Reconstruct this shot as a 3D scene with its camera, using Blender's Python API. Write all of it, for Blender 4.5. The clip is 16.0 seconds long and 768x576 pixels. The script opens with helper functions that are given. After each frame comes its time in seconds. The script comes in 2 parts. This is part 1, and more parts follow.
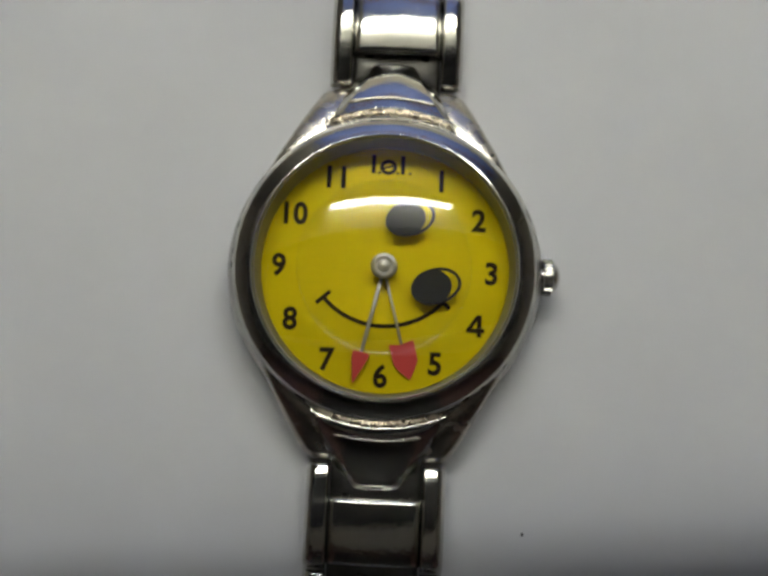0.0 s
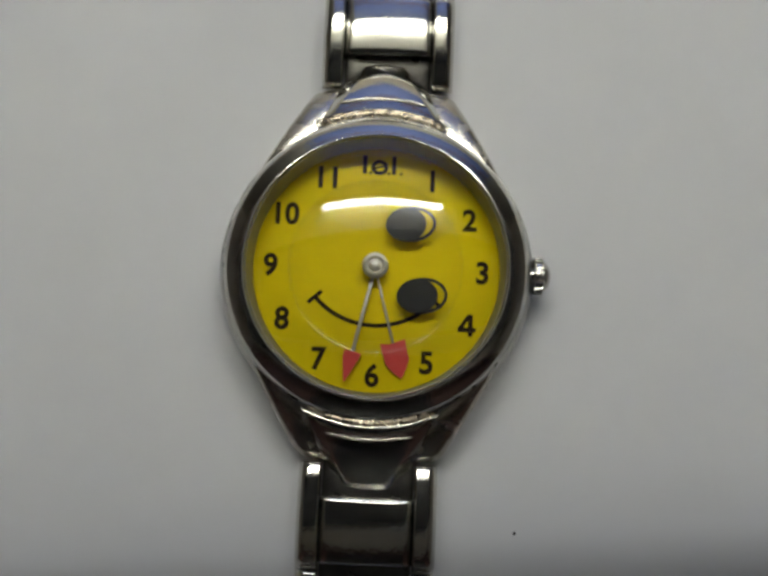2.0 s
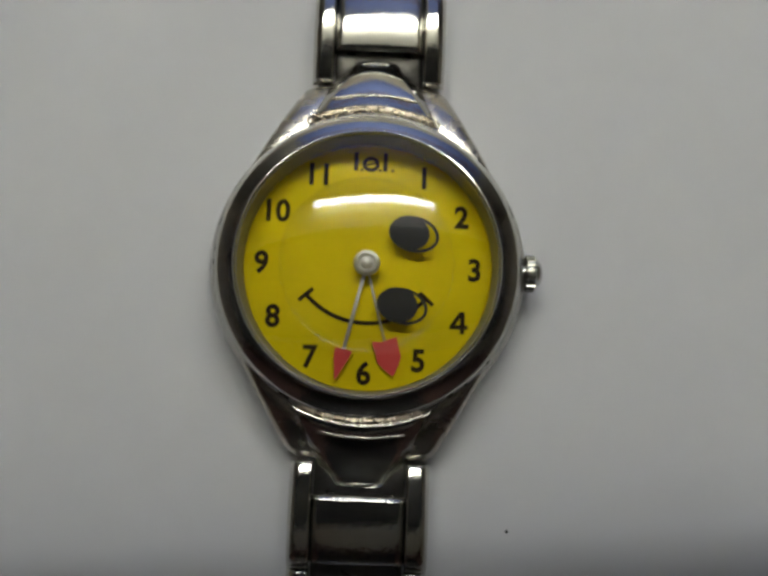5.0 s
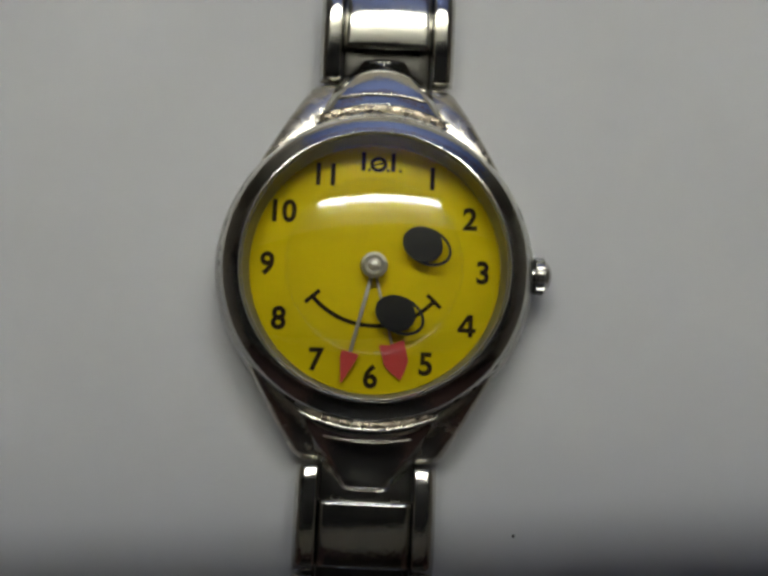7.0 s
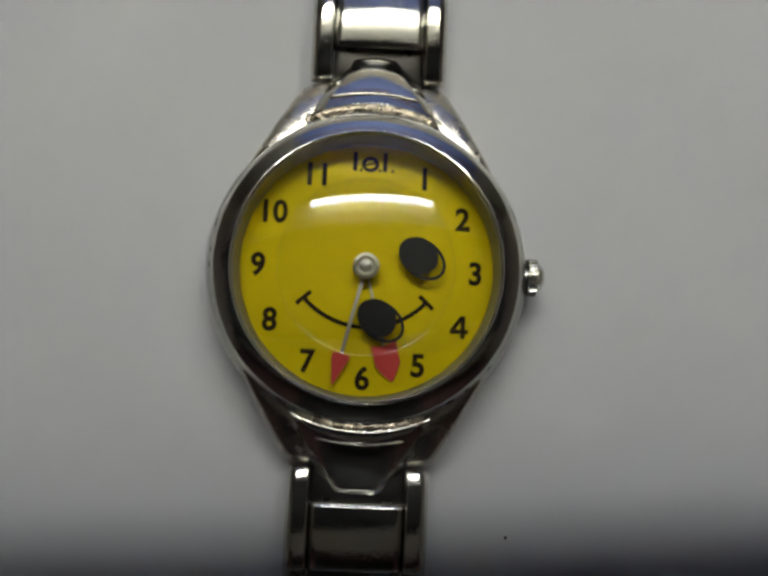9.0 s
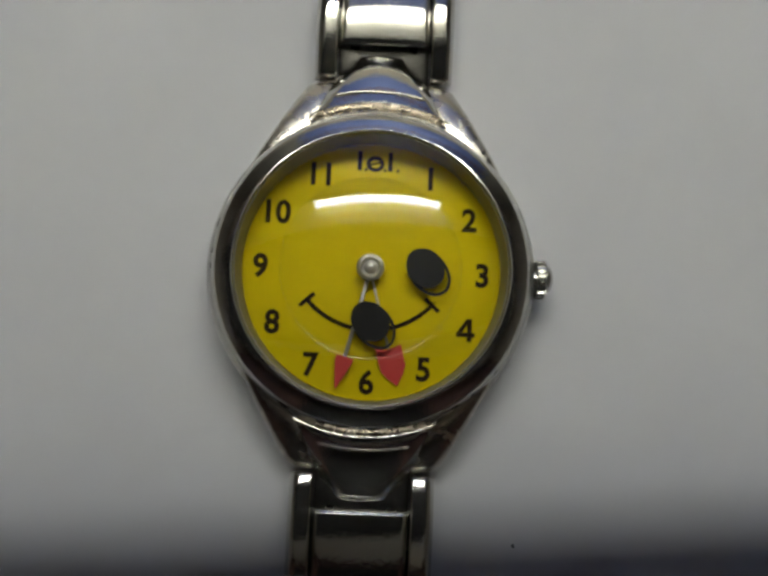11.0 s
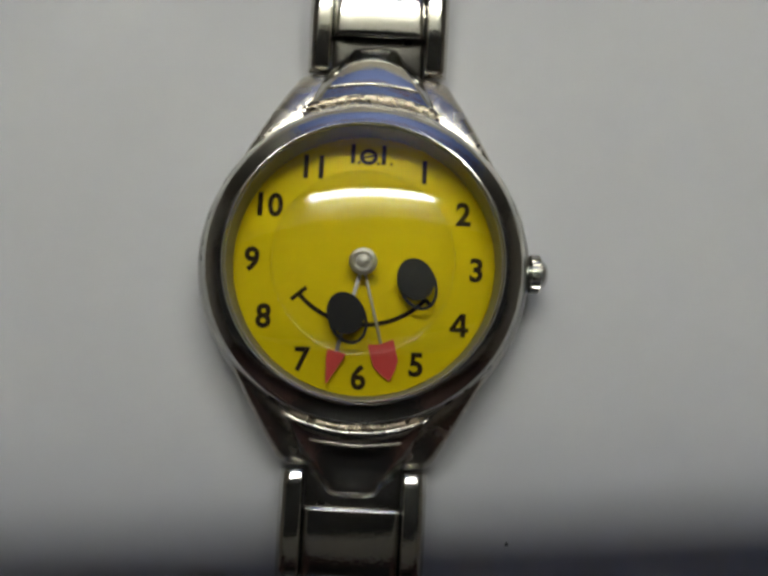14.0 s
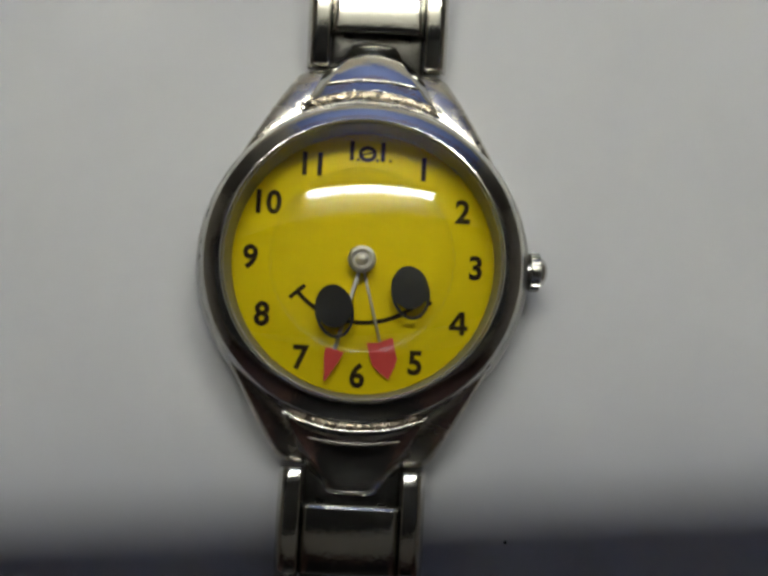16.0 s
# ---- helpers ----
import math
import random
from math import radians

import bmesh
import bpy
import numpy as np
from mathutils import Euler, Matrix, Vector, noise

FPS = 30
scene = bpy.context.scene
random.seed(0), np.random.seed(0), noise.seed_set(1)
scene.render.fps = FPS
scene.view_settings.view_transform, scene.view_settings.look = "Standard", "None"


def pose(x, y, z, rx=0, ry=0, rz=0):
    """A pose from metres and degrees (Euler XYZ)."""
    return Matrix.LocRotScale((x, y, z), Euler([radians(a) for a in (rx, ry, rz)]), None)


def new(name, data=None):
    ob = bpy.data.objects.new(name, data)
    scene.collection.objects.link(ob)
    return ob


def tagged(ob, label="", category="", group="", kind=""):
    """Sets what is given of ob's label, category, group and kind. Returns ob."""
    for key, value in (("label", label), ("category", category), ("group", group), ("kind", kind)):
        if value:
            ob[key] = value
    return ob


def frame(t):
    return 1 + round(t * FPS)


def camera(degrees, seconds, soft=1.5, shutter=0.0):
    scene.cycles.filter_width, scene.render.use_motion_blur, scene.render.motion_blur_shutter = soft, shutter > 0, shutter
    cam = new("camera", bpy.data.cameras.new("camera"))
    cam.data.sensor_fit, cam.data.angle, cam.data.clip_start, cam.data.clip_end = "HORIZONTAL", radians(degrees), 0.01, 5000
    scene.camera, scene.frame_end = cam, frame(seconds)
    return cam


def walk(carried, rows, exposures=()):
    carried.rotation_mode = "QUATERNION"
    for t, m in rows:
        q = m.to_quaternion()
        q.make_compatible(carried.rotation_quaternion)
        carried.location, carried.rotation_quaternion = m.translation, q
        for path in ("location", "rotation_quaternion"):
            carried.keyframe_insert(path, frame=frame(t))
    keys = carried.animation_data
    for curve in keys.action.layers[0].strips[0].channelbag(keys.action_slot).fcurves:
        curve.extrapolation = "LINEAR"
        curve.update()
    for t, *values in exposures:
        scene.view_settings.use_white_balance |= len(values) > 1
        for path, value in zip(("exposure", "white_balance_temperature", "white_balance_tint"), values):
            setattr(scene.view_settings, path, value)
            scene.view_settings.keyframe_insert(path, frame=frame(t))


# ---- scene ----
cam = camera(46.0, 16.0, soft=3.2)
PATH = [
    (0.0, pose(0.00054, -0.01272, 0.09319, 6.934, 0.035, 2.609)),
    (0.5, pose(0.00107, -0.01410, 0.09360, 7.566, 0.163, 2.502)),
    (1.0, pose(0.00100, -0.01398, 0.09382, 7.417, -0.358, 2.384)),
    (1.5, pose(0.00106, -0.01384, 0.09387, 7.395, -0.157, 2.400)),
    (2.0, pose(0.00145, -0.01359, 0.09343, 7.455, 0.068, 2.426)),
    (2.5, pose(0.00131, -0.01384, 0.09341, 7.527, -0.135, 2.392)),
    (3.0, pose(0.00080, -0.01386, 0.09320, 7.284, -0.689, 2.229)),
    (3.5, pose(0.00112, -0.01349, 0.09312, 7.224, -0.449, 2.314)),
    (4.0, pose(0.00115, -0.01374, 0.09301, 7.424, -0.560, 2.260)),
    (6.5, pose(0.00071, -0.01307, 0.09265, 7.049, -0.774, 2.447)),
    (7.0, pose(-0.00035, -0.01209, 0.09200, 6.542, -1.141, 2.524)),
    (7.5, pose(-0.00038, -0.01109, 0.09142, 6.205, -0.904, 2.517)),
    (8.0, pose(0.00014, -0.01247, 0.09181, 6.795, -1.130, 2.566)),
    (8.5, pose(-0.00050, -0.01234, 0.09162, 6.660, -1.655, 2.548)),
    (9.0, pose(-0.00064, -0.01125, 0.09147, 6.101, -1.826, 2.472)),
    (11.5, pose(-0.00018, -0.01128, 0.08937, 6.419, -1.239, 2.729)),
    (12.0, pose(-0.00027, -0.01100, 0.08926, 6.129, -1.355, 2.872)),
    (12.5, pose(-0.00044, -0.01120, 0.08896, 6.239, -1.387, 2.920)),
    (13.0, pose(0.00010, -0.01143, 0.08893, 6.402, -1.261, 2.860)),
    (13.5, pose(0.00081, -0.01166, 0.08866, 6.331, -1.049, 2.867)),
    (14.0, pose(0.00091, -0.01195, 0.08857, 6.584, -1.058, 2.866)),
    (14.5, pose(0.00140, -0.01182, 0.08867, 6.155, -1.132, 2.746)),
    (15.0, pose(0.00132, -0.01183, 0.08869, 6.187, -1.252, 2.880)),
    (15.5, pose(0.00130, -0.01201, 0.08816, 6.404, -1.002, 2.910)),
    (16.0, pose(0.00091, -0.01118, 0.08832, 5.954, -1.107, 2.914)),
]
walk(cam, PATH, exposures=((0.0, 0.0), (2.5, -0.04), (4.0, -0.1), (6.5, -0.2), (7.5, -0.24), (9.0, -0.22), (11.5, -0.17), (12.5, -0.14), (14.0, -0.06), (16.0, 0.02)))

# ---- world and lamps' strength ----
TUBE = 29.8
world = bpy.data.worlds.new("world")
scene.world = world
world.use_nodes = True
world.node_tree.nodes["Background"].inputs[0].default_value = (0.58, 0.57, 0.55, 1)
world.node_tree.nodes["Background"].inputs[1].default_value = 0.05


# ---- materials ----
def material(name, colour, rough=0.5, metal=0.0, vary=0.08, scale=200.0, bump=0.0, bump_scale=800.0, rough_vary=0.0, spec=0.5, coat=0.0):
    """A surface whose colour varies at two scales, with fine relief."""
    m = bpy.data.materials.new(name)
    m.use_nodes = True
    nt = m.node_tree
    b = nt.nodes["Principled BSDF"]
    b.inputs["Metallic"].default_value = metal
    b.inputs["Roughness"].default_value = rough
    b.inputs["Specular IOR Level"].default_value = spec
    b.inputs["Coat Weight"].default_value = coat
    tc = nt.nodes.new("ShaderNodeTexCoord")

    def grain(s, detail=4.0):
        n = nt.nodes.new("ShaderNodeTexNoise")
        n.inputs["Scale"].default_value = s
        n.inputs["Detail"].default_value = detail
        nt.links.new(tc.outputs["Object"], n.inputs["Vector"])
        return n
    big, fine = grain(scale), grain(scale * 9)
    mix = nt.nodes.new("ShaderNodeMath")
    mix.operation = "ADD"
    nt.links.new(big.outputs[0], mix.inputs[0])
    nt.links.new(fine.outputs[0], mix.inputs[1])
    ramp = nt.nodes.new("ShaderNodeMapRange")
    ramp.inputs["From Min"].default_value, ramp.inputs["From Max"].default_value = 0.6, 1.4
    ramp.inputs["To Min"].default_value, ramp.inputs["To Max"].default_value = 1 - vary, 1 + vary
    nt.links.new(mix.outputs[0], ramp.inputs["Value"])
    tint = nt.nodes.new("ShaderNodeVectorMath")
    tint.operation = "SCALE"
    tint.inputs[0].default_value = colour
    nt.links.new(ramp.outputs[0], tint.inputs["Scale"])
    nt.links.new(tint.outputs[0], b.inputs["Base Color"])
    if rough_vary:
        r = nt.nodes.new("ShaderNodeMapRange")
        r.inputs["From Min"].default_value, r.inputs["From Max"].default_value = 0.3, 0.7
        r.inputs["To Min"].default_value, r.inputs["To Max"].default_value = max(0.01, rough - rough_vary), rough + rough_vary
        nt.links.new(big.outputs[0], r.inputs["Value"])
        nt.links.new(r.outputs[0], b.inputs["Roughness"])
    if bump:
        g = grain(bump_scale, 6.0)
        bp = nt.nodes.new("ShaderNodeBump")
        bp.inputs["Strength"].default_value = bump
        bp.inputs["Distance"].default_value = 0.0002
        nt.links.new(g.outputs[0], bp.inputs["Height"])
        nt.links.new(bp.outputs[0], b.inputs["Normal"])
    return m


def glowing(name, colour, strength):
    m = bpy.data.materials.new(name)
    m.use_nodes = True
    b = m.node_tree.nodes["Principled BSDF"]
    b.inputs["Emission Color"].default_value = (*colour, 1)
    b.inputs["Emission Strength"].default_value = strength
    return m


def clear(name, ior, rough, haze, tint=(1, 1, 1)):
    """Clear plastic: seen straight through, with a sharp and a scratched, hazy gloss."""
    m = bpy.data.materials.new(name)
    m.use_nodes = True
    nt = m.node_tree
    nt.nodes.remove(nt.nodes["Principled BSDF"])
    out = nt.nodes["Material Output"]
    see = nt.nodes.new("ShaderNodeBsdfTransparent")
    see.inputs[0].default_value = (*tint, 1)
    sharp = nt.nodes.new("ShaderNodeBsdfGlossy")
    sharp.inputs["Roughness"].default_value = rough
    soft = nt.nodes.new("ShaderNodeBsdfGlossy")
    soft.inputs["Roughness"].default_value = 0.33
    both = nt.nodes.new("ShaderNodeMixShader")
    both.inputs[0].default_value = haze
    fr = nt.nodes.new("ShaderNodeFresnel")
    fr.inputs["IOR"].default_value = ior
    final = nt.nodes.new("ShaderNodeMixShader")
    tc = nt.nodes.new("ShaderNodeTexCoord")
    n1 = nt.nodes.new("ShaderNodeTexNoise")
    n1.inputs["Scale"].default_value, n1.inputs["Detail"].default_value = 2600, 8
    n1.inputs["Roughness"].default_value = 0.75
    stretch = nt.nodes.new("ShaderNodeMapping")
    stretch.inputs["Scale"].default_value = (2.2, 0.8, 1)
    stretch.inputs["Rotation"].default_value = (0, 0, 0.5)
    nt.links.new(tc.outputs["Object"], stretch.inputs[0])
    nt.links.new(stretch.outputs[0], n1.inputs["Vector"])
    bp = nt.nodes.new("ShaderNodeBump")
    bp.inputs["Strength"].default_value, bp.inputs["Distance"].default_value = 0.016, 0.0001
    nt.links.new(n1.outputs[0], bp.inputs["Height"])
    for g in (sharp, soft):
        nt.links.new(bp.outputs[0], g.inputs["Normal"])
    nt.links.new(sharp.outputs[0], both.inputs[1])
    nt.links.new(soft.outputs[0], both.inputs[2])
    nt.links.new(fr.outputs[0], final.inputs[0])
    nt.links.new(see.outputs[0], final.inputs[1])
    nt.links.new(both.outputs[0], final.inputs[2])
    nt.links.new(final.outputs[0], out.inputs["Surface"])
    return m


CHROME = material("polished_steel", (0.6, 0.59, 0.545), 0.1, 1.0, 0.06, 160, 0.08, 2500, 0.04)
WORN = material("worn_steel", (0.56, 0.48, 0.36), 0.26, 1.0, 0.4, 1100, 0.6, 4000, 0.1)
SATIN = material("satin_nickel", (0.55, 0.54, 0.5), 0.4, 0.8, 0.08, 900, 0.1, 3000, 0.05)
# steel of the sunken end plates, the recess's shade put into its colour
GUN = material("shaded_recess_steel", (0.12, 0.115, 0.105), 0.3, 1.0, 0.15, 400, 0.1, 3000, 0.05)
LUG = material("lug_steel", (0.56, 0.525, 0.455), 0.25, 1.0, 0.12, 500, 0.12, 2500, 0.06)
STEEL = material("brushed_steel", (0.4, 0.39, 0.365), 0.3, 1.0, 0.08, 300, 0.1, 3000, 0.05)
YELLOW = material("yellow_dial_paint", (0.67, 0.525, 0.0), 0.7, 0, 0.07, 150, 0.05, 2500, 0.0, 0.12)
INK = material("dial_ink", (0.024, 0.015, 0.005), 0.7, 0, 0.2, 900, spec=0.1)
BLACK = material("black_lacquer", (0.018, 0.018, 0.018), 0.3, 0, 0.2, 500, 0.05, 2500)
RED = material("red_lacquer", (0.62, 0.06, 0.05), 0.4, 0, 0.1, 900, 0.1, 3000)
REHAUT = material("grey_steel_ring", (0.27, 0.266, 0.25), 0.45, 0.3, 0.12, 500, 0.1, 2500)
RIM_STEEL = material("worn_bright_steel", (0.62, 0.59, 0.5), 0.2, 1.0, 0.2, 1200, 0.3, 4000, 0.08)
NICKEL = material("polished_nickel", (0.6, 0.59, 0.55), 0.22, 1.0, 0.08, 700, 0.1, 3000, 0.05)
CRYSTAL = clear("clear_acrylic", 1.63, 0.012, 0.04)
PLASTIC = clear("clear_disc_plastic", 1.35, 0.06, 0.05)
RIM = clear("moulded_disc_edge", 1.47, 0.14, 0.1)
WHITE_TOP = material("white_laminate", (0.675, 0.675, 0.68), 0.55, 0, 0.025, 12, 0.08, 400, 0.05, 0.3)
SPECK = material("dark_grit", (0.02, 0.02, 0.02), 0.8)
BLUE_WALL = material("blue_wall_paint", (0.145, 0.205, 0.5), 0.6, 0, 0.08, 3, 0.1, 60)
DARK_WALL = material("dark_brown_panelling", (0.15, 0.085, 0.075), 0.6, 0, 0.3, 4, 0.1, 60)
GREY_WALL = material("grey_wall_paint", (0.6, 0.55, 0.46), 0.7, 0, 0.08, 3, 0.1, 60)
SIDE_WALL = material("dim_grey_wall_paint", (0.37, 0.355, 0.315), 0.7, 0, 0.1, 3, 0.1, 60)
CEILING = material("ceiling_plaster", (0.8, 0.77, 0.68), 0.8, 0, 0.05, 3, 0.2, 80)
FLOOR = material("brown_floor", (0.24, 0.17, 0.11), 0.5, 0, 0.2, 5)
ENAMEL = material("cream_enamel", (0.78, 0.765, 0.66), 0.6, 0, 0.03, 6)
DARK_BOARD = material("black_board", (0.022, 0.02, 0.019), 0.5, 0, 0.3, 4, 0.1, 60)
PHONE = material("black_camera_plastic", (0.03, 0.029, 0.028), 0.5, 0, 0.2, 60, 0.1, 900)
GLOW = glowing("fluorescent_glow", (0.975, 0.985, 0.94), TUBE)

MM = 0.001


# ---- mesh helpers ----
def part(name, bm, mat, parent=None, label="", sharp=0.7, smooth=True):
    """Links a bmesh as one mesh object under a thing or a part."""
    bmesh.ops.recalc_face_normals(bm, faces=bm.faces)
    for fc in bm.faces:
        fc.smooth = smooth
    for e in bm.edges:
        if len(e.link_faces) == 2 and e.calc_face_angle(0) > sharp:
            e.smooth = False
    me = bpy.data.meshes.new(name)
    bm.to_mesh(me)
    bm.free()
    me.materials.append(mat)
    ob = new(name, me)
    ob.parent = parent
    if label:
        tagged(ob, label)
    return ob


def revolve(profile, n=128, closed=True, axis="z"):
    """A body of revolution from (radius, height) pairs in millimetres."""
    bm = bmesh.new()
    rings = []
    for r, z in profile:
        if r <= 1e-6:
            rings.append([bm.verts.new((0, 0, z * MM))])
            continue
        rings.append([bm.verts.new((r * MM * math.cos(2 * math.pi * k / n), r * MM * math.sin(2 * math.pi * k / n), z * MM)) for k in range(n)])
    pairs = list(zip(rings, rings[1:])) + ([(rings[-1], rings[0])] if closed else [])
    for a, b in pairs:
        for k in range(n):
            q = [a[k % len(a)], a[(k + 1) % len(a)], b[(k + 1) % len(b)], b[k % len(b)]]
            q = list(dict.fromkeys(q))
            if len(q) > 2:
                bm.faces.new(q)
    if axis == "x":
        bmesh.ops.rotate(bm, verts=bm.verts, matrix=Matrix.Rotation(math.pi / 2, 3, "Y"))
    return bm


def loft(sections, caps=True):
    """A skin over closed loops of equal length, in millimetres."""
    bm = bmesh.new()
    loops = [[bm.verts.new(Vector(p) * MM) for p in s] for s in sections]
    for a, b in zip(loops, loops[1:]):
        for k in range(len(a)):
            j = (k + 1) % len(a)
            bm.faces.new((a[k], a[j], b[j], b[k]))
    if caps:
        bm.faces.new(loops[0])
        bm.faces.new(loops[-1])
    return bm


def pillow(x0, x1, y0, y1, depth, radius, apex, side=0.35, end=0.35, nx=14, ny=36, crown_x=0.0, other=None, near=None):
    """A bar along y, arched lengthways with its top at z = 0 at the apex, with rounded edges; near: length and slope of its bent first end."""
    bm = bmesh.new()
    hx, hy = (x1 - x0) / 2, (y1 - y0) / 2

    def spread(n):
        return [math.sin(math.pi / 2 * (2 * i / n - 1)) * 0.75 + (2 * i / n - 1) * 0.25 for i in range(n + 1)]

    def fall(u, h, r):
        d = h * (1 - abs(u))
        return r - math.sqrt(max(0, r * r - max(0, r - d) ** 2)) if d < r else 0.0
    top = []
    for v in spread(ny):
        row = []
        for u in spread(nx):
            yy = (y0 + y1) / 2 + hy * v - apex
            z = math.sqrt(radius * radius - yy * yy) - radius - crown_x * u * u - fall(u, hx, side if u < 0 or other is None else other)
            if near and v < 0:
                d = hy * (1 + v)
                q = max(0.0, near[0] - d)
                bend = near[0] * 0.5
                z -= near[1] * (q * q / (2 * bend) if q < bend else q - bend / 2) + fall(v, hy, 0.3)
            else:
                z -= fall(v, hy, end)
            row.append(bm.verts.new(Vector(((x0 + x1) / 2 + hx * u, (y0 + y1) / 2 + hy * v, z)) * MM))
        top.append(row)
    for a, b in zip(top, top[1:]):
        for k in range(len(a) - 1):
            bm.faces.new((a[k], a[k + 1], b[k + 1], b[k]))
    rim = top[0] + [r[-1] for r in top[1:]] + top[-1][-2::-1] + [r[0] for r in top[-2:0:-1]]
    low = [bm.verts.new((w.co.x, w.co.y, -depth * MM)) for w in rim]
    for k in range(len(rim)):
        j = (k + 1) % len(rim)
        bm.faces.new((rim[k], low[k], low[j], rim[j]))
    bm.faces.new(low)
    return bm


def box(x0, x1, y0, y1, z0, z1, bevel=0.0, segments=2):
    """A box in metres with rounded edges."""
    bm = bmesh.new()
    bmesh.ops.create_cube(bm, size=1)
    for w in bm.verts:
        w.co = Vector((x0 if w.co.x < 0 else x1, y0 if w.co.y < 0 else y1, z0 if w.co.z < 0 else z1))
    if bevel:
        bmesh.ops.bevel(bm, geom=bm.edges[:], offset=bevel, segments=segments, affect="EDGES", profile=0.5)
    return bm


def plate(outline, z0, z1):
    """A flat plate of a plan outline, in millimetres."""
    bm = bmesh.new()
    low = [bm.verts.new(Vector((x, y, z0)) * MM) for x, y in outline]
    top = [bm.verts.new(Vector((x, y, z1)) * MM) for x, y in outline]
    bm.faces.new(low)
    bm.faces.new(top)
    for k in range(len(low)):
        j = (k + 1) % len(low)
        bm.faces.new((low[k], low[j], top[j], top[k]))
    return bm


def ribbon(inner, outer, z0, z1, closed=True):
    """A flat band between two plan curves of equal length, in millimetres."""
    bm = bmesh.new()
    rings = [[bm.verts.new(Vector((x, y, z)) * MM) for x, y in c] for c, z in ((inner, z0), (inner, z1), (outer, z1), (outer, z0))]
    n = len(inner)
    for a, b in zip(rings, rings[1:] + rings[:1]):
        for k in range(n if closed else n - 1):
            j = (k + 1) % n
            bm.faces.new((a[k], a[j], b[j], b[k]))
    if not closed:
        bm.faces.new([r[0] for r in rings])
        bm.faces.new([r[-1] for r in rings])
    return bm


def oval(cx, cy, a, b, turn=0.0, n=48):
    c, s = math.cos(turn), math.sin(turn)
    pts = [(a * math.cos(2 * math.pi * k / n), b * math.sin(2 * math.pi * k / n)) for k in range(n)]
    return [(cx + c * x - s * y, cy + s * x + c * y) for x, y in pts]


def writing(text, size, x, y, z, mat, parent, name="numeral", bold=0.0, squash=1.0, turn=0.0):
    """Printed characters in the built-in font, their middle at x, y (millimetres)."""
    cu = bpy.data.curves.new(name, "FONT")
    cu.body, cu.size, cu.extrude, cu.offset = text, size * MM, 0.012 * MM, bold * MM
    cu.resolution_u = 6
    tmp = bpy.data.objects.new(name, cu)
    scene.collection.objects.link(tmp)
    me = bpy.data.meshes.new_from_object(tmp.evaluated_get(bpy.context.evaluated_depsgraph_get()))
    bpy.data.objects.remove(tmp)
    co = np.array([w.co for w in me.vertices])
    mid = (co.max(0) + co.min(0)) / 2
    c, s = math.cos(turn), math.sin(turn)
    for w in me.vertices:
        px, py = (w.co.x - mid[0]) * squash, w.co.y - mid[1]
        w.co = Vector((c * px - s * py + x * MM, s * px + c * py + y * MM, w.co.z - mid[2] + z * MM))
    me.materials.clear()
    me.materials.append(mat)
    me.name = name
    ob = new(name, me)
    ob.parent = parent
    return ob


def four(x, y, z, parent):
    """The numeral 4 in bold strokes: a stem, a bar and a slope."""
    bm = bmesh.new()
    for k, pts in enumerate((((0.14, -1.1), (0.6, -1.1), (0.6, 1.1), (0.14, 1.1)), ((-0.88, -0.65), (0.9, -0.65), (0.9, -0.22), (-0.88, -0.22)),
                             ((-0.88, -0.3), (-0.38, -0.3), (0.52, 1.1), (0.08, 1.1)))):
        one = plate([(x + px, y + py) for px, py in pts], z - 0.011, z + 0.01 + 0.004 * k)
        me = bpy.data.meshes.new("stroke")
        one.to_mesh(me)
        one.free()
        bm.from_mesh(me)
        bpy.data.meshes.remove(me)
    part("numeral", bm, INK, parent)


# ---- the room ----
def room():
    def wall(name, mat, *size):
        tagged(part(name, box(*size), mat, smooth=False), kind="structure")
    wall("floor", FLOOR, -2.0, 2.0, -1.1, 1.2, -0.85, -0.75)
    wall("ceiling", CEILING, -2.0, 2.0, -1.1, 1.2, 1.65, 1.75)
    wall("wall_north", SIDE_WALL, -2.0, 2.0, 1.1, 1.2, -0.75, 1.65)
    wall("wall_panel", BLUE_WALL, -0.55, 0.95, 1.083, 1.098, 0.304, 1.5)
    # unseen low board, added for the beige reflection on lugs and tongue
    wall("beige_reflection_board", GREY_WALL, -1.0, 1.1, 1.08, 1.097, -0.05, 0.3)
    # unseen dark strip, added to mirror as a line in the bezel's blue
    wall("dark_reflection_strip", DARK_WALL, -0.55, 0.95, 1.065, 1.08, 0.72, 0.79)
    wall("wall_south", DARK_WALL, -2.0, 2.0, -1.1, -1.0, -0.75, 1.65)
    # unseen black board, added so the lower bezel and tongue mirror something dark
    wall("dark_reflection_board", DARK_BOARD, -0.5, 0.5, -1.0, -0.96, -0.75, 1.35)
    wall("wall_east", GREY_WALL, 1.9, 2.0, -1.0, 1.1, -0.75, 1.65)
    wall("wall_west", GREY_WALL, -2.0, -1.9, -1.0, 1.1, -0.75, 1.65)


def table():
    t = tagged(new("table"), "white laminate table carrying the wristwatch", "table")
    t.location = (0, 0, -0.75)
    part("tabletop", box(-0.8, 0.8, -0.4, 0.85, 0.72, 0.75, 0.003), WHITE_TOP, t)
    for x in (-0.74, 0.74):
        for y in (-0.34, 0.79):
            part("leg", box(x - 0.02, x + 0.02, y - 0.02, y + 0.02, 0, 0.719, 0.003), STEEL, t)


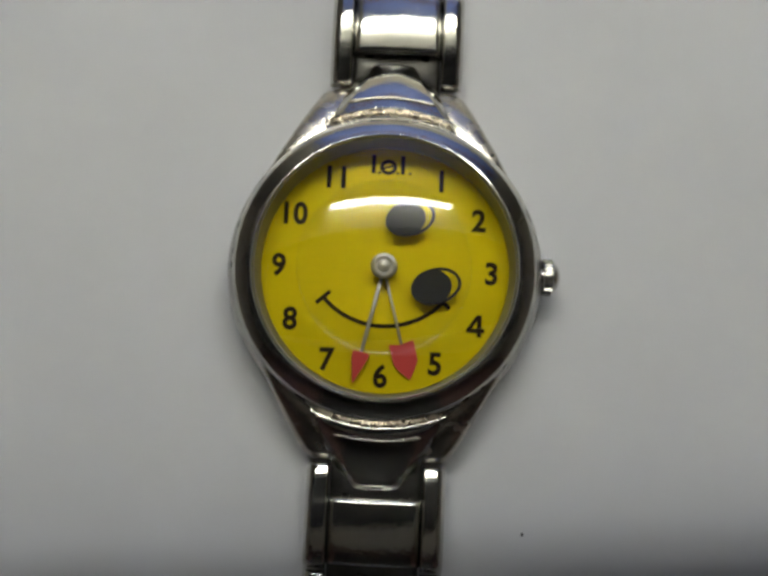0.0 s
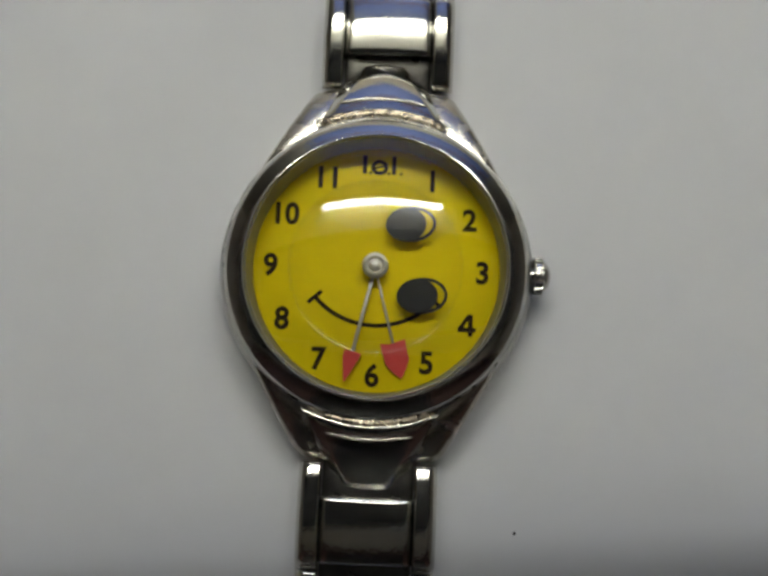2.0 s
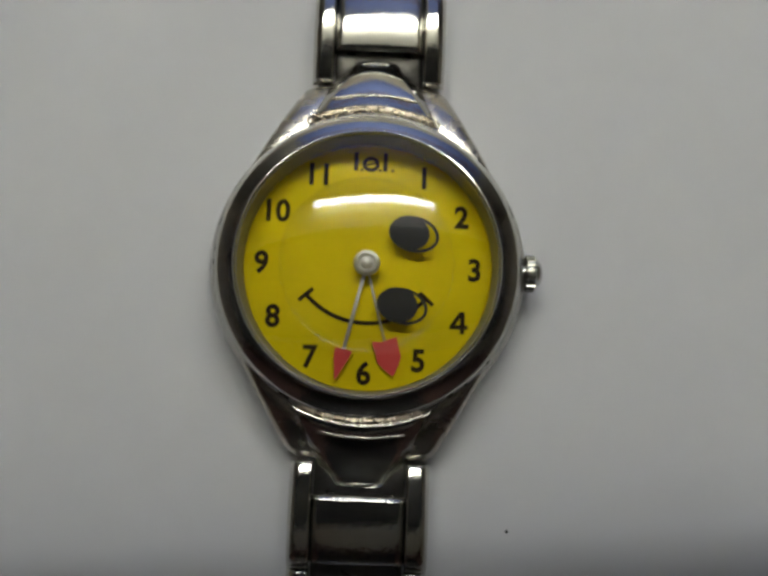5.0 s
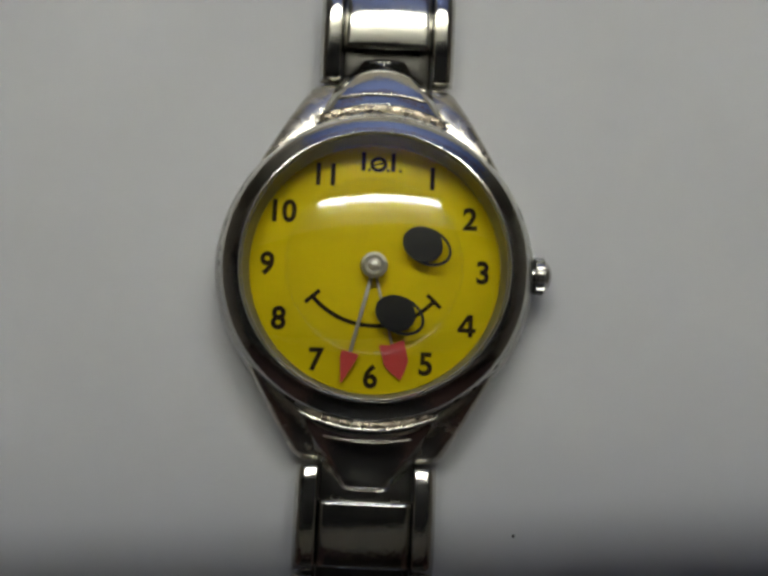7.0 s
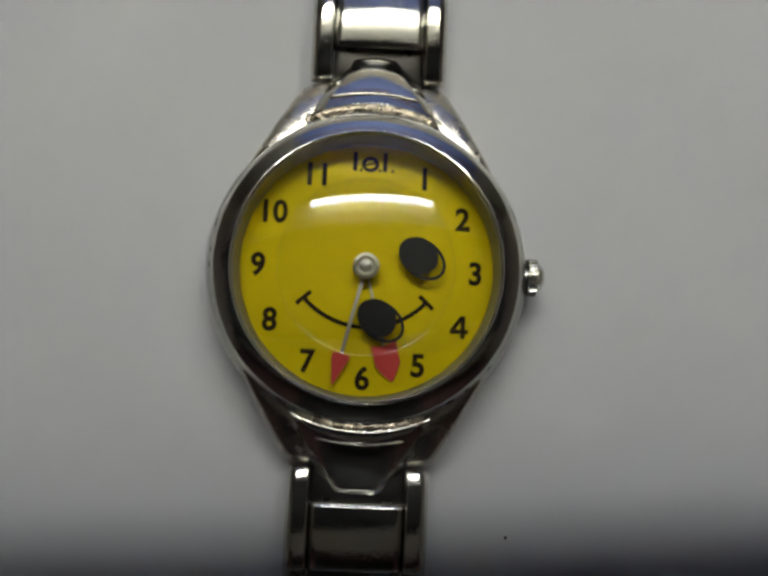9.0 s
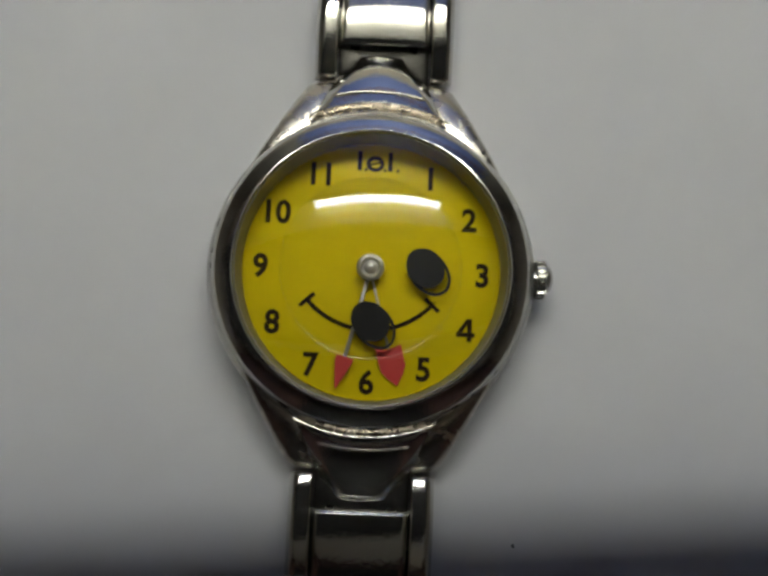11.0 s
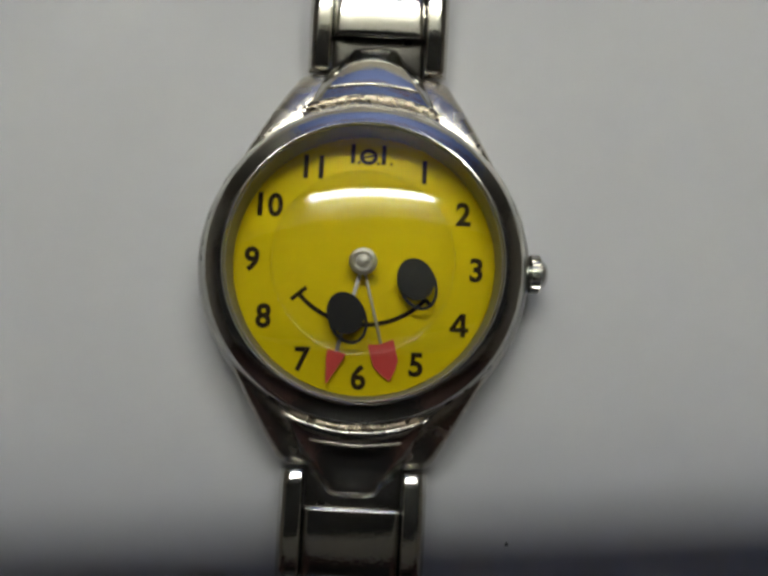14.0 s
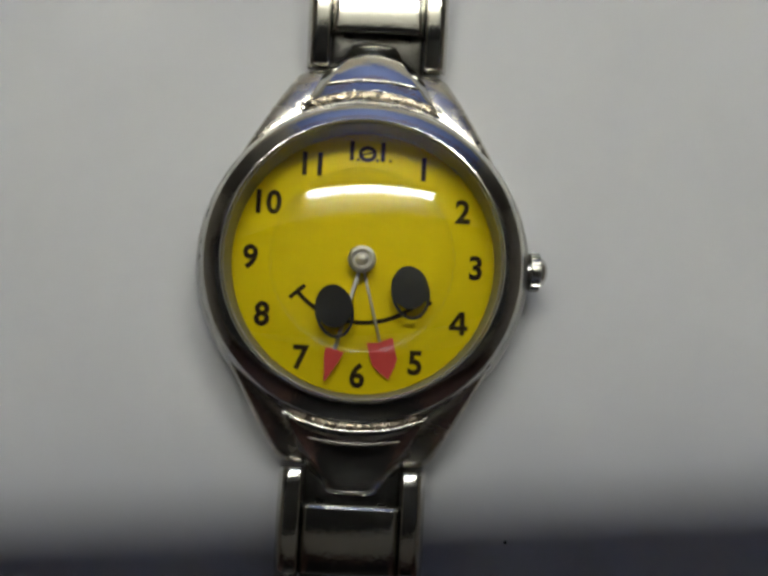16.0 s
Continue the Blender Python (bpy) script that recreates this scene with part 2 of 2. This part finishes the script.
def lamp():
    """A bench light: two tubes before a cream reflector, hung from the ceiling."""
    la = tagged(new("bench_light"), "fluorescent bench light with two tubes and cream reflector", "lamp")
    la.matrix_basis = pose(0.03, 0.6, 0.83, 0, 0, 4.5)
    prof = [(-0.36, 0.045), (-0.2, 0.07), (-0.04, 0.085), (0.04, 0.075), (0.055, 0.055), (0.06, 0.058), (0.045, 0.082), (-0.04, 0.092), (-0.2, 0.078), (-0.36, 0.053)]
    bm = bmesh.new()
    a = [bm.verts.new((-0.63, y, z)) for y, z in prof]
    b = [bm.verts.new((0.63, y, z)) for y, z in prof]
    bm.faces.new(a)
    bm.faces.new(b)
    for k in range(len(a)):
        j = (k + 1) % len(a)
        bm.faces.new((a[k], a[j], b[j], b[k]))
    part("reflector", bm, ENAMEL, la)
    for y in (-0.0165, 0.0165):
        t = part("tube", revolve([(0, -460), (13, -460), (15, -456), (15, 456), (13, 460), (0, 460)], 24, False, "x"), GLOW, la)
        t.location = (0, y, 0.02)
        for x in (-0.475, 0.475):
            c = part("end_cap", revolve([(0, -14), (16, -14), (16, 14), (0, 14)], 24, False, "x"), STEEL, t)
            c.location = (x, 0, 0)
    for x in (-0.5, 0.5):
        part("hanger", box(x - 0.004, x + 0.004, -0.024, -0.016, 0.09, 0.82), STEEL, la)
    return la


def filming_camera():
    """The unseen black camera that is held over the watch and shades it."""
    fc = tagged(new("compact_camera"), "unseen black camera above the watch with an added shading lip", "camera")
    part("body", box(-0.13, 0.13, -0.035, 0.061, 0.0075, 0.03, 0.004, 3), PHONE, fc).rotation_euler = (0, 0, radians(3))
    # lip added below the body to sharpen the shade edge on the table
    part("shade_lip", box(-0.13, 0.13, 0.0425, 0.0465, -0.012, 0.0073, 0.001, 2), PHONE, fc).rotation_euler = (0, 0, radians(3))
    part("lens_barrel", revolve([(9, 31), (16, 31), (18, 36), (18, 40), (0, 40)], 48, False), PHONE, fc, "short black lens barrel")
    return fc


# ---- the watch ----
HUB = (-0.1, 0.05)
DIAL = 4.0
DISC = (-0.1, 0.2, -1.15)
EYE_START = 22.7


def horn(sx, sy):
    """One lug: a flank running from the case to the bracelet, tapering and falling."""
    secs = []
    steps = 28
    for i in range(steps + 1):
        s = i / steps
        if s < 0.25:
            ox, oy = 12.9 - 1.3 * s / 0.25, 7.6 + 3.0 * s / 0.25
        else:
            q = min(1.0, (s - 0.25) / 0.68)
            ox, oy = 11.6 - 4.2 * q, 10.6 + 7.55 * q
            if s > 0.93:
                q = (s - 0.93) / 0.07
                ox, oy = ox - 0.75 * q, oy + 0.65 * q
        ix, iy = 8.1 + (4.45 - 8.1) * s, 10.2 + (19.0 - 10.2) * s
        zt = 5.2 - 0.022 * (oy - 9) ** 2 - (0.03 * (oy - 15) ** 2 if oy > 15 else 0)
        sec = []
        shape = [(0, 0.9), (0, zt - 1.25), (0.02, zt - 0.75), (0.07, zt - 0.4), (0.15, zt - 0.2), (0.3, zt - 0.06), (0.5, zt), (0.74, zt + 0.02), (0.9, zt - 0.03), (1, zt - 0.14), (1, 0.9)]
        if i == steps:
            shape = [(0.04 + 0.92 * w, z if z < 1 else z - 0.35) for w, z in shape]
        for w, z in shape:
            sec.append((sx * (ox + (ix - ox) * w), sy * (oy + (iy - oy) * w), z))
        secs.append(sec)
        if i == steps:
            secs.append([(x, y + sy * 0.12, z if z < 1 else z - 0.5) for x, y, z in sec])
    return loft(secs)


def saddle(sy):
    """The stepped tongue between the lugs, falling from the bezel to the first link."""
    prof = [(13.6, 4.9), (14.6, 4.92), (15.2, 5.08), (15.6, 5.2), (16.2, 5.16), (16.6, 5.06), (17.1, 4.92), (17.6, 4.77), (18.1, 4.6), (18.6, 4.4), (19.2, 4.11), (19.8, 3.79), (20.4, 3.45),
            (20.8, 3.21), (21.2, 3.05), (21.7, 2.88), (21.74, 1.0)]
    half = lambda r: 6.7 - (r - 14.2) * 0.65 if r < 19.5 else 3.25 - (r - 19.5) * 0.5
    n = 22
    bm = bmesh.new()
    rows = []
    for r, z in prof:
        row = []
        h = half(r)
        for k in range(n + 1):
            u = 2 * k / n - 1
            x = h * u
            y = r - x * x / (2 * 15.0)
            zz = z - 0.3 * u * u
            row.append(bm.verts.new(Vector((x, sy * y, max(zz, 0.9))) * MM))
        rows.append(row)
    for a, b in zip(rows, rows[1:]):
        for k in range(n):
            bm.faces.new((a[k], a[k + 1], b[k + 1], b[k]))
    rim = rows[0] + [r[-1] for r in rows[1:]] + rows[-1][-2::-1] + [r[0] for r in rows[-2:0:-1]]
    low = []
    for w in rim:
        if w in rows[-1] or w in rows[0]:
            low.append(bm.verts.new((w.co.x * 1.02, w.co.y, 0.85 * MM)))
        else:
            low.append(bm.verts.new((w.co.x + math.copysign(0.95 * MM, w.co.x), w.co.y, max(0.9 * MM, w.co.z - 0.8 * MM))))
    for k in range(len(rim)):
        j = (k + 1) % len(rim)
        bm.faces.new((rim[k], low[k], low[j], rim[j]))
    bm.faces.new(low)
    return bm


def ridge(sy, r, half, z, wide, tall, bend):
    """A raised moulding across the tongue, bent to the radius bend."""
    secs = []
    for k in range(33):
        u = 2 * k / 32 - 1
        x = half * u
        y = r - bend + math.sqrt(bend * bend - x * x)
        taper = math.sqrt(max(0.04, 1 - max(0, (abs(u) - 0.9) / 0.1) ** 2))
        zz = z - 0.3 * u * u
        secs.append([(x, sy * (y + wide * taper * math.cos(a)), zz + tall * taper * math.sin(a)) for a in [2 * math.pi * q / 12 for q in range(12)]])
    return loft(secs)


def rim_wire(sy, r, half, z, wide, thick):
    """The thin polished border that runs round a moulding, concentric with the case."""
    span = math.asin(half / r)
    way = [(r + wide, span * (2 * k / 40 - 1)) for k in range(41)]
    way += [(r + wide * math.cos(q), span + wide / r * math.sin(q)) for q in [math.pi * k / 8 for k in range(1, 8)]]
    way += [(r - wide, span * (1 - 2 * k / 40)) for k in range(41)]
    way += [(r - wide * math.cos(q), -span - wide / r * math.sin(q)) for q in [math.pi * k / 8 for k in range(1, 8)]]
    pts = [Vector((p * math.sin(a), sy * p * math.cos(a), z - 0.3 * (a / span) ** 2)) for p, a in way]
    secs = []
    for k, p in enumerate(pts):
        along = (pts[(k + 1) % len(pts)] - pts[k - 1]).normalized()
        side = along.cross(Vector((0, 0, 1))).normalized()
        secs.append([p + side * thick * math.cos(q) + Vector((0, 0, thick * math.sin(q))) for q in [2 * math.pi * i / 8 for i in range(8)]])
    return loft(secs + secs[:1], caps=False)


def bracelet(watch, sy):
    """Links from the lugs outwards; each arched, the outer ones lying on the table."""
    for y, z, fall in ((19.2, 4.1, 0.0), (29.75, 3.35, 6.0), (40.1, 2.65, 0.0), (50.5, 2.62, 0.0), (60.9, 2.62, 0.0)):
        link = part("bracelet_link", pillow(-4.6, 4.6, 3.3, 9.85, 2.4, 16.5, 5.0, 0.8, 0.45, 28, 40, 0.34), CHROME, watch)
        for x in (-1, 1):
            a, b = sorted((x * 4.62, x * 6.84))
            part("rail", pillow(a, b, 0.1, 10.3, 2.5, 16.5, 5.4, 1.2 if x < 0 else 0.28, 1.2, 20, 52, 0.0, 0.28 if x < 0 else 1.2, (1.6, 0.06)), CHROME, link)
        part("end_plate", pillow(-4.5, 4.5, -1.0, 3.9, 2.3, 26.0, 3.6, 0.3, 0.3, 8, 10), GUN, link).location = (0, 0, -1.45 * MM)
        m = pose(0, y * MM, z * MM, -fall, 0, 0)
        link.matrix_basis = pose((0.25 if sy > 0 else 0.05) * MM, 0, 0, 0, 0, 0 if sy > 0 else 180) @ m


def wristwatch():
    w = tagged(new("wristwatch"), "silver wristwatch with yellow smile dial and domed crystal", "watch")
    part("case", revolve([(0, 0.5), (11, 0.5), (13.8, 1.0), (15.5, 1.7), (15.85, 2.3), (15.85, 2.8), (15.66, 3.6), (15.28, 4.9), (15.12, 5.15), (14.6, 5.2), (12.8, 5.2),
                          (12.8, 3.0), (0, 3.0)], 160, False), STEEL, w, "satin steel case flank")
    part("bezel", revolve([(15.0, 5.0), (15.05, 5.25), (14.98, 5.5), (14.78, 5.78), (14.45, 6.03), (14.0, 6.27), (13.55, 6.46), (13.22, 6.58), (13.12, 6.61), (13.07, 6.62), (13.03, 6.74), (12.95, 6.82), (12.87, 6.76), (12.8, 6.5), (12.8, 5.0)], 192), CHROME, w)
    part("inner_ring", revolve([(12.79, 6.55), (12.7, 6.5), (12.42, 3.64), (12.42, 3.3), (12.79, 3.3)], 160), REHAUT, w)
    for sy in (1, -1):
        for sx in (1, -1):
            part("lug", horn(sx, sy), LUG, w)
        part("tongue", saddle(sy), CHROME, w)
        at = 15.7 if sy > 0 else 15.25
        moulding = part("ridge", ridge(sy, at, 6.25, 5.14, 0.42, 0.27, at), WORN, w, "worn raised moulding")
        part("rim", rim_wire(sy, at, 6.2, 5.2, 0.44, 0.1), RIM_STEEL, moulding, "thin polished border")
        part("ridge", ridge(sy, at + 1.6, 4.45, 4.86, 0.21, 0.17, 20.0), RIM_STEEL, w, "thin polished ridge")
        part("ridge", ridge(sy, 21.35, 1.75, 2.98, 0.09, 0.1, 20.0), RIM_STEEL, w, "thin polished ridge")
        bracelet(w, sy)
    # crown
    bm = bmesh.new()
    teeth, rings = 18, []
    for x, r, flute in ((15.5, 0.9, 0), (15.7, 0.9, 0), (15.72, 1.6, 0.05), (15.8, 1.74, 0.13), (16.6, 1.74, 0.13), (16.7, 1.62, 0.06), (16.74, 1.38, 0), (17.0, 1.3, 0), (17.25, 1.05, 0), (17.4, 0.66, 0), (17.46, 0.2, 0)):
        rings.append([bm.verts.new(Vector((x, (r + flute * (1 if k % 4 < 2 else -1)) * math.cos(2 * math.pi * k / (teeth * 4)), 3.3 + (r + flute * (1 if k % 4 < 2 else -1)) * math.sin(2 * math.pi * k / (teeth * 4)))) * MM) for k in range(teeth * 4)])
    for a, b in zip(rings, rings[1:]):
        for k in range(len(a)):
            j = (k + 1) % len(a)
            bm.faces.new((a[k], a[j], b[j], b[k]))
    bm.faces.new(rings[0])
    bm.faces.new(rings[-1])
    part("crown", bm, NICKEL, w, "fluted winding crown", sharp=0.5)
    # dial and its print
    dial = part("dial", revolve([(0, 3.55), (12.34, 3.55), (12.34, DIAL), (0, DIAL)], 128, False), YELLOW, w, "bright yellow printed dial")
    dial.location, dial.scale = (0, 0.055 * MM, -0.4 * MM), (1.0046, 1.0046, 1)
    top = DIAL + 0.012
    for n in (1, 2, 3, 4, 5, 6, 7, 8, 9, 10, 11):
        a = radians(90 - 30 * n)
        if n == 4:
            four(10.6 * math.cos(a), 10.6 * math.sin(a), top, dial)
            continue
        writing("6" if n == 9 else str(n), 3.05, 10.6 * math.cos(a), 10.6 * math.sin(a), top, INK, dial, "numeral", 0.1, 0.95, math.pi if n == 9 else 0.0)
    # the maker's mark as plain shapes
    for x in (-1.6, 1.35):
        part("mark_bar", plate([(x - 0.22, 9.7), (x + 0.22, 9.7), (x + 0.22, 11.6), (x - 0.22, 11.6)], DIAL + 0.001, top + 0.006), INK, dial)
    part("mark_oval", ribbon(oval(-0.1, 10.4, 0.48, 0.4), oval(-0.1, 10.4, 0.88, 0.8), DIAL + 0.001, top + 0.006), INK, dial)
    part("mark_oval", plate([(-0.6, 10.2), (0.4, 10.45), (0.4, 10.65), (-0.6, 10.4)], DIAL + 0.002, top + 0.003), INK, dial)
    for x in (-1.0, 0.85, 2.1):
        part("mark_dot", plate(oval(x, 9.8, 0.16, 0.16, n=12), DIAL + 0.001, top + 0.006), INK, dial)
    # smile
    cx, cy, rad, wide = -0.05, 2.3, 8.0, 0.21
    span = math.asin(5.95 / rad)
    arc = [(-math.pi / 2 - span + 2 * span * k / 48) for k in range(49)]
    curve = lambda r: [(cx + r * math.cos(a), cy + r * math.sin(a)) for a in arc]
    part("smile", ribbon(curve(rad - wide), curve(rad + wide), DIAL + 0.001, top + 0.004, False), INK, dial)
    for a in (arc[0], arc[-1]):
        d, t = Vector((math.cos(a), math.sin(a))), Vector((-math.sin(a), math.cos(a)))
        m = Vector((cx, cy)) + d * rad
        q = [m + d * i * 0.92 + t * j * 0.2 for i, j in ((-1, -1), (1, -1), (1, 1), (-1, 1))]
        part("smile_end", plate([(v.x, v.y) for v in q], DIAL + 0.002, top + 0.008), INK, dial)
    for x, y, r in ((10.75, -6.2, 0.14), (11.0, -5.85, 0.11), (10.5, -6.55, 0.1), (10.95, -6.5, 0.08)):
        part("dust", plate(oval(x, y, r, r * 0.7, 0.6, 9), DIAL + 0.001, DIAL + 0.05), INK if r > 0.1 else REHAUT, dial)
    # pointers, built along -y and then turned
    def pointed(name, stem, z, length, outline, turn):
        h = part(name, box(-stem * MM, stem * MM, -length * MM, 0.9 * MM, z * MM, (z + 0.16) * MM, 0.00005), SATIN, w)
        part("tip", plate(outline, z - 0.04, z + 0.2), RED, h, "red lacquered tip")
        h.matrix_basis = pose(HUB[0] * MM, HUB[1] * MM, 0, 0, 0, turn)
        return h
    pointed("hour_hand", 0.11, 3.74, 7.9, [(-1.25, -7.5), (-0.2, -7.75), (1.25, -7.55), (1.2, -9.6), (0.75, -10.4), (0.0, -11.3), (-0.75, -10.4), (-1.2, -9.6)], 15.5)
    minute = pointed("minute_hand", 0.17, 4.06, 9.0, [(-0.85, -8.6), (0.9, -8.6), (0.75, -9.3), (0.0, -11.7), (-0.1, -11.7), (-0.8, -9.3)], -12.5)
    # the turning disc with the two ovals, built with their middle along +x
    disc = part("turning_disc", revolve([(0, 5.55), (8.45, 5.6), (8.45, 5.8), (0, 5.8)], 128, False), PLASTIC, w, "clear plastic disc with two black ovals")
    disc.visible_shadow = False
    edge = part("disc_edge", revolve([(8.46, 5.6), (8.5, 5.8), (8.55, 5.825), (8.61, 5.845), (8.66, 5.86), (8.7, 5.8), (8.69, 5.6)], 128), RIM, disc)
    edge.visible_shadow = False
    for sg in (1, -1):
        a = radians(41.4) * sg
        ex, ey = 5.5 * math.cos(a), 5.5 * math.sin(a)
        part("oval_outline", ribbon(oval(ex, ey, 2.23, 1.49, -0.09), oval(ex, ey, 2.53, 1.8, -0.09), 5.81, 5.9), BLACK, disc)
        bm = plate(oval(ex - 0.46, ey + 0.04, 2.0, 1.72, -0.09), 5.81, 6.06)
        bmesh.ops.bevel(bm, geom=[e for e in bm.edges if all(v.co.z > 6.0 * MM for v in e.verts)], offset=0.05 * MM, segments=2, affect="EDGES")
        part("pupil", bm, BLACK, disc)
    disc.matrix_basis = pose(*(v * MM for v in DISC), 0, 0, EYE_START)
    cap = part("hub_cap", revolve([(0, 4.4), (0.7, 4.4), (0.7, 5.81), (1.25, 5.81), (1.3, 6.0), (1.2, 6.2), (0.95, 6.3), (0.8, 6.22), (0.72, 6.1), (0.62, 6.1), (0.5, 6.22), (0.25, 6.3), (0, 6.32)], 48, False), SATIN, w)
    cap.location = (DISC[0] * MM, DISC[1] * MM, -1.1 * MM)
    # domed crystal, a shell
    def dome(rim, z0, rise, n=40):
        big = (rim * rim + rise * rise) / (2 * rise)
        return [(r, z0 + math.sqrt(big * big - r * r) - (big - rise)) for r in [rim * (1 - k / n) for k in range(n + 1)]]
    crystal = part("crystal", revolve([(12.77, 5.9)] + dome(12.77, 6.62, 2.83), 128, False), CRYSTAL, w, "clear domed acrylic crystal with fine scratches")
    crystal.visible_shadow = False
    return w, disc, minute


def crumbs():
    for x, y, r in ((14.95, -25.7, 0.17),):
        bm = bmesh.new()
        bmesh.ops.create_icosphere(bm, subdivisions=2, radius=r * MM)
        for v in bm.verts:
            v.co *= 1 + 0.35 * noise.noise(v.co * 9000)
            v.co.z *= 0.6
        ob = tagged(part("grit", bm, SPECK), "tiny dark speck of grit on the table", "grit")
        ob.location = (x * MM, y * MM, r * 0.55 * MM)


room()
table()
lamp()
held = filming_camera()
watch, eye_disc, minute_hand = wristwatch()
crumbs()


def motions():
    walk(held, PATH)
    # the disc steps six degrees about once a second
    at = [pose(*(v * MM for v in DISC), 0, 0, EYE_START - 6 * k) for k in range(17)]
    rows = [(0.0, at[0])]
    for k in range(16):
        tick = 0.15 + 0.9915 * k
        rows += [(tick - 0.034, at[k]), (tick + 0.034, at[k + 1])]
    rows.append((16.0, at[16]))
    walk(eye_disc, rows)
    walk(minute_hand, [(t, pose(HUB[0] * MM, HUB[1] * MM, 0, 0, 0, -12.5 - 0.1 * t)) for t in (0.0, 8.0, 16.0)])


motions()
